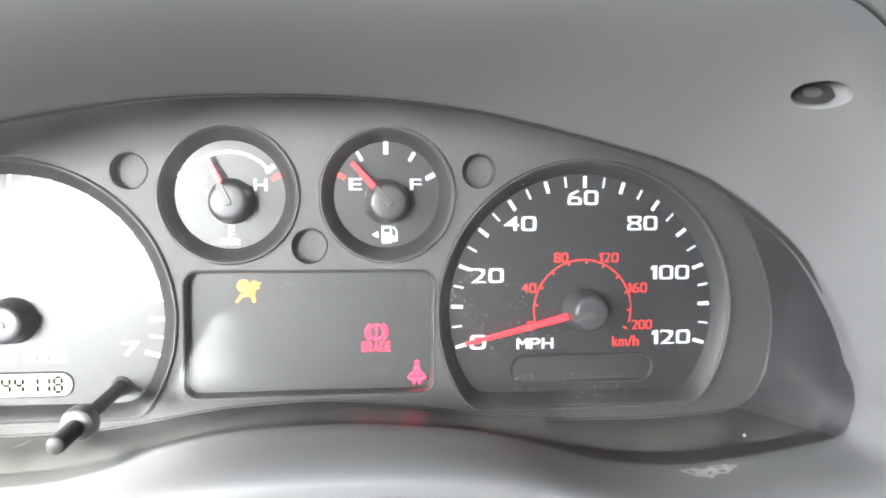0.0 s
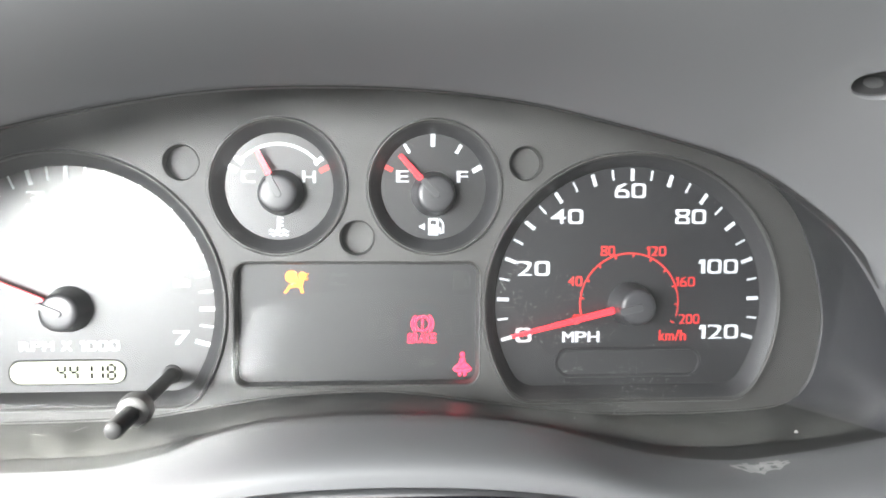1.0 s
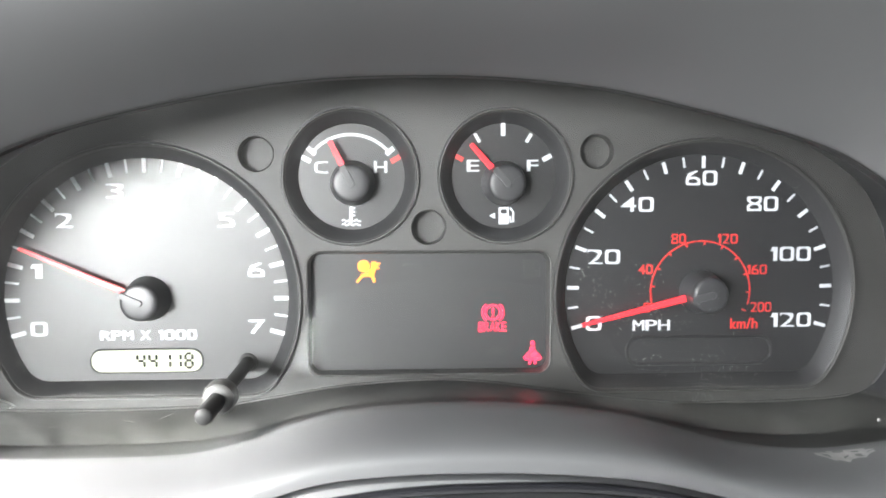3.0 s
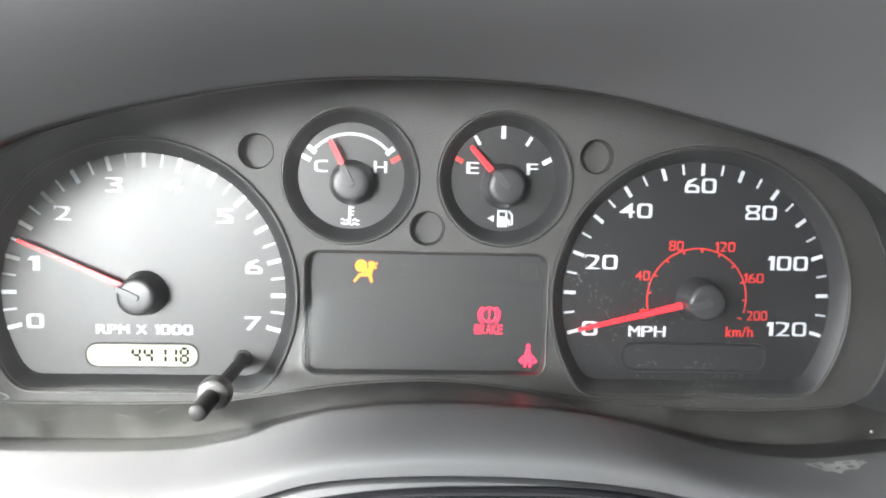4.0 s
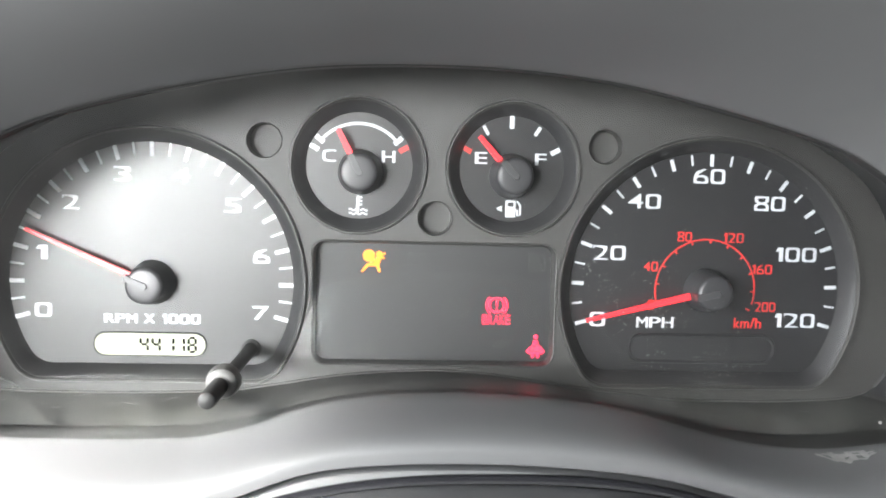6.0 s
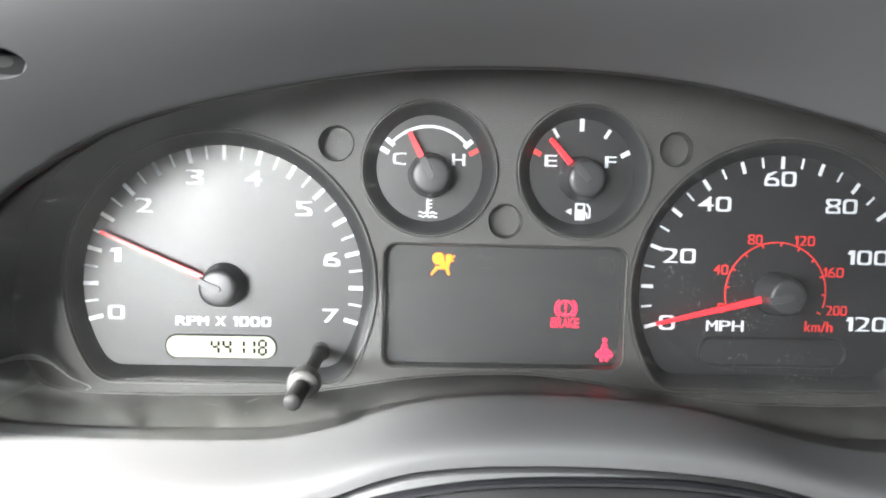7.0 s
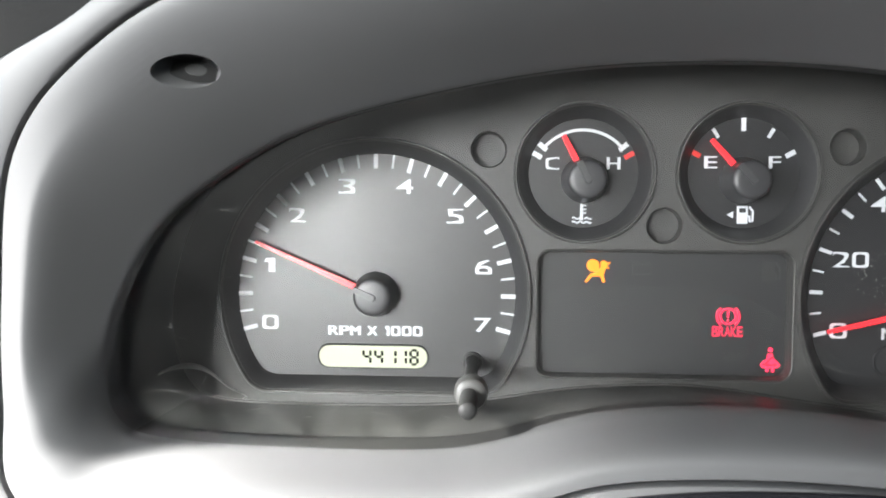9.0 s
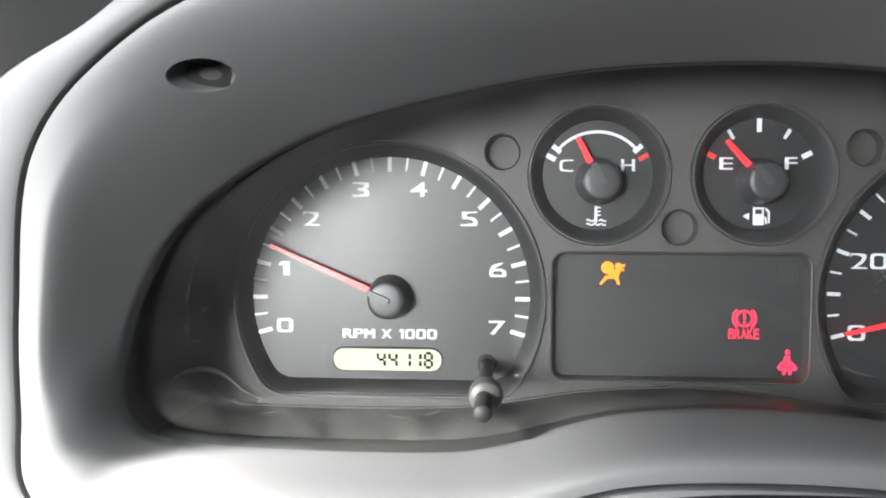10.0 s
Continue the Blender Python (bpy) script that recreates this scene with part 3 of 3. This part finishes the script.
# a seated figure with a belt across it, on a short cushion
belt = part("seat_belt_symbol", join(slab(circle(42.0, -17.6, 0.85, 20), PY - 0.1, PY + 0.2), plate_of((41.1, -19.0), (42.9, -19.0), (43.7, -22.9), (40.3, -22.9)), bar_between((40.4, -21.4), (38.7, -23.4), 0.8, 0.7, PY - 0.1, PY + 0.2), bar_between((43.6, -21.4), (45.3, -23.4), 0.8, 0.7, PY - 0.1, PY + 0.2),
     bar_between((39.2, -23.7), (44.8, -23.7), 0.8, 0.8, PY - 0.1, PY + 0.2), bar_between((41.1, -23.8), (41.0, -25.6), 1.0, 1.0, PY - 0.1, PY + 0.2), bar_between((42.9, -23.8), (43.0, -25.6), 1.0, 1.0, PY - 0.1, PY + 0.2)), glow_red, panel, "lit red seat belt lamp")
part("belt_stripe", bar_between((43.6, -19.0), (40.4, -22.6), 0.42, 0.42, PY - 0.2, PY + 0.1), panel_black, belt)
# a seated figure behind a round cushion of air
part("airbag_symbol", join(slab(circle(-20.7, 11.7, 2.2, 24), PY - 0.1, PY + 0.2), slab(circle(-16.9, 12.3, 1.15, 18), PY - 0.1, PY + 0.2), bar_between((-16.6, 11.9), (-15.0, 10.6), 0.9, 0.5, PY - 0.1, PY + 0.2), bar_between((-15.9, 12.0), (-14.6, 12.8), 0.6, 0.5, PY - 0.1, PY + 0.2), plate_of((-17.8, 11.4), (-16.0, 11.2), (-17.0, 7.9), (-19.6, 8.3)),
     bar_between((-17.4, 8.5), (-21.2, 8.3), 1.3, 1.0, PY - 0.1, PY + 0.2), bar_between((-20.9, 8.6), (-23.2, 5.7), 1.0, 0.8, PY - 0.1, PY + 0.2), bar_between((-17.6, 8.4), (-16.7, 5.7), 1.2, 0.9, PY - 0.1, PY + 0.2), bar_between((-18.4, 10.4), (-20.2, 9.1), 0.6, 0.5, PY - 0.1, PY + 0.2)), glow_amber, panel, "lit amber airbag lamp")
# unlit lamps
part("abs_symbol", join(stroke(circle(12.0, -7.3, 3.6, 32), 0.7, PY, PY + 0.2, True), stroke([polar((12.0, -7.3), 5.0, 130 + 10 * i) for i in range(11)], 0.7, PY, PY + 0.2), stroke([polar((12.0, -7.3), 5.0, -50 + 10 * i) for i in range(11)], 0.7, PY, PY + 0.2)), print_ghost, panel, "unlit brake assist lamp")
lettering("warning_text", "ABS", 12.0, -7.3, 5.2, 2.3, PY, print_ghost, panel, 0.0)
lettering("warning_text", "4X4", 2.8, -22.1, 8.0, 3.4, PY, print_ghost, panel, 0.0)
pump(41.4, 10.0, 1.25, PY, print_ghost, panel, "pump_symbol")
part("battery_symbol", join(stroke([(-6.6, 8.6), (-6.6, 12.0), (0.0, 12.0), (0.0, 8.6)], 0.7, PY, PY + 0.2, True), bar_between((-5.4, 12.3), (-5.4, 13.1), 1.2, 1.2, PY, PY + 0.2), bar_between((-1.2, 12.3), (-1.2, 13.1), 1.2, 1.2, PY, PY + 0.2)), print_ghost, panel, "unlit battery lamp")
part("oil_symbol", join(slab([(26.0, -22.0), (26.0, -19.6), (29.0, -19.0), (32.0, -20.0), (31.0, -22.0)], PY, PY + 0.2), bar_between((31.4, -20.2), (33.6, -18.8), 0.7, 0.7, PY, PY + 0.2)), print_ghost, panel, "unlit oil lamp")
part("door_symbol", join(stroke([(37.8, -10.0), (37.8, -4.0), (41.6, -4.0), (41.6, -10.0)], 0.8, PY, PY + 0.2, True), bar_between((37.4, -5.0), (35.6, -7.6), 0.9, 0.9, PY, PY + 0.2), bar_between((42.0, -5.0), (43.8, -7.6), 0.9, 0.9, PY, PY + 0.2)), print_ghost, panel, "unlit open door lamp")
part("lock_symbol", join(slab(rounded(-27.0, -22.4, -25.2, -22.0, 0.8, 4), PY, PY + 0.2), slab(rounded(-21.6, -17.6, -25.4, -22.0, 0.3, 3), PY, PY + 0.2), stroke([polar((-19.6, -22.0), 1.5, 180 - 18 * k) for k in range(11)], 0.6, PY, PY + 0.2)), print_ghost, panel, "unlit security lamp")
lettering("warning_text", "4X4", -10.7, -18.2, 7.6, 3.0, PY, print_ghost, panel, 0.0)
lettering("warning_text", "LOW", -10.7, -22.2, 7.6, 3.0, PY, print_ghost, panel, 0.0)


# clear lens over the cluster
def lens_material():
    m = bpy.data.materials.new("clear_lens")
    m.use_nodes = True
    n, l = m.node_tree.nodes, m.node_tree.links
    n.remove(n["Principled BSDF"])
    out = n["Material Output"]
    clear = n.new("ShaderNodeBsdfTransparent")
    clear.inputs[0].default_value = (0.96, 0.96, 0.96, 1)
    shine = n.new("ShaderNodeBsdfGlossy")
    shine.inputs["Roughness"].default_value = 0.025
    fres = n.new("ShaderNodeFresnel")
    fres.inputs[0].default_value = 1.45
    mix = n.new("ShaderNodeMixShader")
    l.new(fres.outputs[0], mix.inputs[0])
    l.new(clear.outputs[0], mix.inputs[1])
    l.new(shine.outputs[0], mix.inputs[2])
    dust = n.new("ShaderNodeBsdfDiffuse")
    dust.inputs[0].default_value = (0.6, 0.6, 0.56, 1)
    tc = n.new("ShaderNodeTexCoord")
    noise_node = n.new("ShaderNodeTexNoise")
    noise_node.inputs["Scale"].default_value, noise_node.inputs["Detail"].default_value = 60, 8
    l.new(tc.outputs["Object"], noise_node.inputs["Vector"])
    amount = n.new("ShaderNodeMapRange")
    amount.inputs["From Min"].default_value, amount.inputs["From Max"].default_value = 0.35, 0.8
    amount.inputs["To Min"].default_value, amount.inputs["To Max"].default_value = 0.0015, 0.007
    l.new(noise_node.outputs["Fac"], amount.inputs["Value"])
    # dust lies thicker along the bottom, its weight raised further to imitate milky glare
    place = n.new("ShaderNodeSeparateXYZ")
    l.new(tc.outputs["Object"], place.inputs[0])
    settled_and_glare = n.new("ShaderNodeMapRange")
    settled_and_glare.interpolation_type = "SMOOTHSTEP"
    settled_and_glare.inputs["From Min"].default_value, settled_and_glare.inputs["From Max"].default_value = -0.016, -0.036
    settled_and_glare.inputs["To Min"].default_value, settled_and_glare.inputs["To Max"].default_value = 1.0, 12.0
    l.new(place.outputs["Z"], settled_and_glare.inputs["Value"])
    layer = n.new("ShaderNodeMath")
    layer.operation = "MULTIPLY"
    l.new(amount.outputs[0], layer.inputs[0])
    l.new(settled_and_glare.outputs[0], layer.inputs[1])
    # a streak of light across the lower corner, painted in as extra dust weight
    bent = n.new("ShaderNodeVectorMath")
    bent.operation = "DOT_PRODUCT"
    bent.inputs[1].default_value = (0.68, 0, 0.73)
    l.new(tc.outputs["Object"], bent.inputs[0])
    away = n.new("ShaderNodeMath")
    away.operation = "ADD"
    away.inputs[1].default_value = 0.1056
    l.new(bent.outputs["Value"], away.inputs[0])
    dist = n.new("ShaderNodeMath")
    dist.operation = "ABSOLUTE"
    l.new(away.outputs[0], dist.inputs[0])
    streak = n.new("ShaderNodeMapRange")
    streak.interpolation_type = "SMOOTHSTEP"
    streak.inputs["From Min"].default_value, streak.inputs["From Max"].default_value = 0.0032, 0.0002
    streak.inputs["To Min"].default_value, streak.inputs["To Max"].default_value = 0.0, 0.022
    l.new(dist.outputs[0], streak.inputs["Value"])
    lower = n.new("ShaderNodeMapRange")
    lower.inputs["From Min"].default_value, lower.inputs["From Max"].default_value = -0.012, -0.022
    l.new(place.outputs["Z"], lower.inputs["Value"])
    light_streak = n.new("ShaderNodeMath")
    light_streak.operation = "MULTIPLY"
    l.new(streak.outputs[0], light_streak.inputs[0])
    l.new(lower.outputs[0], light_streak.inputs[1])
    dirt_and_streak = n.new("ShaderNodeMath")
    l.new(layer.outputs[0], dirt_and_streak.inputs[0])
    l.new(light_streak.outputs[0], dirt_and_streak.inputs[1])
    # sparse specks
    cells = n.new("ShaderNodeTexVoronoi")
    cells.inputs["Scale"].default_value = 210
    l.new(tc.outputs["Object"], cells.inputs["Vector"])
    near = n.new("ShaderNodeMath")
    near.operation = "LESS_THAN"
    near.inputs[1].default_value = 0.05
    l.new(cells.outputs["Distance"], near.inputs[0])
    # hairline scratches: thin contours of two stretched noises
    total = near.outputs[0]
    weight = n.new("ShaderNodeMath")
    weight.operation = "MULTIPLY"
    weight.inputs[1].default_value = 0.10
    l.new(total, weight.inputs[0])
    add = n.new("ShaderNodeMath")
    l.new(weight.outputs[0], add.inputs[0])
    l.new(dirt_and_streak.outputs[0], add.inputs[1])
    for turn, size in ((0.5, 26), (-0.7, 33)):
        lay = n.new("ShaderNodeMapping")
        lay.inputs["Rotation"].default_value = (0, turn, 0)
        lay.inputs["Scale"].default_value = (0.05, 1, 1.6)
        l.new(tc.outputs["Object"], lay.inputs["Vector"])
        field = n.new("ShaderNodeTexNoise")
        field.inputs["Scale"].default_value, field.inputs["Detail"].default_value = size * 2, 1
        l.new(lay.outputs[0], field.inputs["Vector"])
        thin = n.new("ShaderNodeMath")
        thin.operation = "COMPARE"
        thin.inputs[1].default_value, thin.inputs[2].default_value = 0.62, 0.0011
        l.new(field.outputs["Fac"], thin.inputs[0])
        soft_line = n.new("ShaderNodeMath")
        soft_line.operation = "MULTIPLY"
        soft_line.inputs[1].default_value = 0.035
        l.new(thin.outputs[0], soft_line.inputs[0])
        more = n.new("ShaderNodeMath")
        l.new(add.outputs[0], more.inputs[0])
        l.new(soft_line.outputs[0], more.inputs[1])
        add = more
    dusty = n.new("ShaderNodeMixShader")
    l.new(add.outputs[0], dusty.inputs[0])
    # greasy film: a weak, wide gloss over the clear sheet
    film = n.new("ShaderNodeBsdfGlossy")
    film.inputs["Roughness"].default_value = 0.42
    smear = n.new("ShaderNodeMapRange")
    smear.inputs["To Min"].default_value, smear.inputs["To Max"].default_value = 0.0015, 0.006
    l.new(noise_node.outputs["Fac"], smear.inputs["Value"])
    filmed = n.new("ShaderNodeMixShader")
    l.new(smear.outputs[0], filmed.inputs[0])
    l.new(mix.outputs[0], filmed.inputs[1])
    l.new(film.outputs[0], filmed.inputs[2])
    l.new(filmed.outputs[0], dusty.inputs[1])
    l.new(dust.outputs[0], dusty.inputs[2])
    l.new(dusty.outputs[0], out.inputs["Surface"])
    return m


def lens_sheet():
    """The lens leans a little towards the driver at the top."""
    bm = filled(grown(between(plate, edge, 0.8), -0.3), [circle(-62.6, -23.0, 4.7, 32)], -51.5)
    for v in bm.verts:
        v.co.y -= 0.14 * (v.co.z + 0.023)
    return bm


lens = part("lens", lens_sheet(), lens_material(), cluster, "clear dusty plastic lens with fine scratches")
lens.visible_shadow = False


def lens_y(z):
    return -51.5 - 0.14 * (z + 23) - 0.06


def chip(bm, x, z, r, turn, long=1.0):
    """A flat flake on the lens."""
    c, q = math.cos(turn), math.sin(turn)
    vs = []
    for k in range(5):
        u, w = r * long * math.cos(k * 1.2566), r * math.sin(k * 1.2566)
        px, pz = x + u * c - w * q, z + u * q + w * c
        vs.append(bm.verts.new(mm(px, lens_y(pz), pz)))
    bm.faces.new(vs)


# grained reflection over the speedometer, imitated by a diagonal band of fine pale flakes
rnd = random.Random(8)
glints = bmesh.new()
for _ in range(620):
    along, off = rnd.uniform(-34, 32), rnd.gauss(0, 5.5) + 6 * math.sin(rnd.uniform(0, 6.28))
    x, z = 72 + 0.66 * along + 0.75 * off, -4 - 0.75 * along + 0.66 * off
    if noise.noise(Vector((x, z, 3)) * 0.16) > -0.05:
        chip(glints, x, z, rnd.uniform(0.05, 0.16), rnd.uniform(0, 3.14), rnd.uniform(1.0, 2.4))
tagged(part("lens_reflection", glints, dust_and_glint_pale, lens, "fine pale glints imitating a grained reflection"), kind="stuff")
# loose dust and hairline scratches over the dusty lower corner
grit = bmesh.new()
for _ in range(150):
    x = rnd.uniform(-160, 165)
    chip(grit, x, rnd.uniform(-33, -22) if rnd.random() < 0.65 else rnd.uniform(-20, 45), rnd.uniform(0.05, 0.15), rnd.uniform(0, 3.14))
tagged(part("lens_dust", grit, dust_and_glint_pale, lens, "loose pale dust"), kind="stuff")
for x, z, size, turn in ((-152, -4, 7, -0.25), (-149, -7, 5, -0.15), (-146, 3, 4, 0.5), (-128, -29, 9, 0.2), (-121, -26, 6, -0.3), (-112, -31, 5, 0.1), (-104, -27, 11, 0.12), (-90, -29.5, 7, -0.2), (-78, -28, 8, 0.35),
                         (-143, -20, 6, 0.9), (-98, -24.5, 6, 0.6), (-70, -30, 5, -0.5), (-30, -27, 5, 0.3), (120, -30, 6, -0.2), (-151, 8, 6, 1.2), (-137, -31, 4, -0.1)):
    line = bmesh.new()
    chip(line, x, z, 0.04, turn, size / 0.11)
    part("scratch", line, dust_and_glint_pale, lens)


# ---- plain cabin shell, unseen, added to block and shape the light ----
def box_wall(name, x0, x1, y0, y1, z0, z1, hole=None, axis=0, mat=cabin_trim):
    """A wall slab; hole is an opening given in the two other axes."""
    bm = bmesh.new()
    spans = [(x0, x1), (y0, y1), (z0, z1)]
    pieces = []
    if hole:
        u, v = [k for k in range(3) if k != axis]
        (a0, a1), (b0, b1) = spans[u], spans[v]
        h0, h1, g0, g1 = hole
        for ua, ub, va, vb in ((a0, h0, b0, b1), (h1, a1, b0, b1), (h0, h1, b0, g0), (h0, h1, g1, b1)):
            s = list(spans)
            s[u], s[v] = (ua, ub), (va, vb)
            pieces.append(s)
    else:
        pieces = [spans]
    for s in pieces:
        size = [b - a for a, b in s]
        mid = [(a + b) / 2 for a, b in s]
        bmesh.ops.create_cube(bm, size=1, matrix=Matrix.Translation(mid) @ Matrix.Diagonal((*size, 1)))
    ob = part(name, bm, mat)
    return tagged(ob, "unseen grey cabin wall added to close the place and shape light", "cabin wall", kind="structure")


box_wall("wall_left", -0.70, -0.64, -1.16, 0.75, -0.75, 0.66, (-0.98, 0.45, 0.02, 0.435), 0)
pillar = bmesh.new()
sides = [[pillar.verts.new((x, y, z)) for y, z in ((0.42, 0.02), (0.45, 0.02), (0.45, 0.435), (-0.12, 0.435))] for x in (-0.695, -0.645)]
pillar.faces.new(sides[0])
pillar.faces.new(sides[1][::-1])
for i in range(4):
    pillar.faces.new((sides[0][i - 1], sides[0][i], sides[1][i], sides[1][i - 1]))
bmesh.ops.recalc_face_normals(pillar, faces=pillar.faces)
tagged(part("wall_pillar", pillar, cabin_trim), "unseen sloping pillar added beside the door opening to shape light", "pillar", kind="structure")
box_wall("wall_right", 0.90, 0.96, -1.16, 0.75, -0.75, 0.66, (-0.95, -0.05, 0.05, 0.48), 0)
# the back opening is placed only to suit the glare lamp
box_wall("wall_back", -0.64, 0.90, -1.16, -1.10, -0.75, 0.66, (-0.63, -0.28, 0.26, 0.58), 1)
box_wall("wall_front", -0.64, 0.90, 0.69, 0.75, -0.75, 0.14)
tagged(box_wall("floor", -0.64, 0.90, -1.10, 0.69, -0.75, -0.70, mat=carpet), "unseen dark cabin floor", "floor")
tagged(box_wall("ceiling", -0.64, 0.90, -1.10, 0.20, 0.60, 0.66, mat=headliner), "unseen pale cabin headliner", "ceiling")


def scuff(x0, x1, deep, seed):
    """A ragged worn patch that follows the surround's lower lip."""
    rnd = random.Random(seed)
    steps = 6
    lines = [slope(deep * k / steps) for k in range(steps + 1)]
    run = [i for i, (x, z) in enumerate(edge) if x0 < x < x1 and z < -20]
    bm = bmesh.new()
    rows = []
    for n, i in enumerate(run):
        swell = math.sin(math.pi * (n + 0.5) / len(run)) ** 0.5 * rnd.uniform(0.55, 1.0)
        row = []
        for k in range(steps + 1):
            g = k * swell
            a, f = int(min(g, steps - 1)), g - int(min(g, steps - 1))
            p = Vector(lines[a][i]).lerp(Vector(lines[a + 1][i]), f)
            row.append(bm.verts.new(mm(p.x + rnd.uniform(-0.3, 0.3), p.y - 0.16, p.z + 0.16)))
        rows.append(row)
    for a, b in zip(rows, rows[1:]):
        for k in range(steps):
            if rnd.random() < 0.66:
                bm.faces.new((a[k], a[k + 1], b[k + 1], b[k]))
    part("scuff_mark", bm, scuff_pale, hood, "pale worn patch on the lip", smooth=True)


for x0, x1, deep, seed in ((113, 136, 0.075, 3), (56, 61, 0.04, 5)):
    scuff(x0, x1, deep, seed)
part("dust_speck", lathe(((0.55, -54.2), (0.5, -54.5), (0.2, -54.6)), 142.6, -32.2, 12), scuff_pale, cluster, "white crumb on the lens")


for thing in (hood, dash, column, cluster):
    thing.matrix_basis = LEAN_BACK
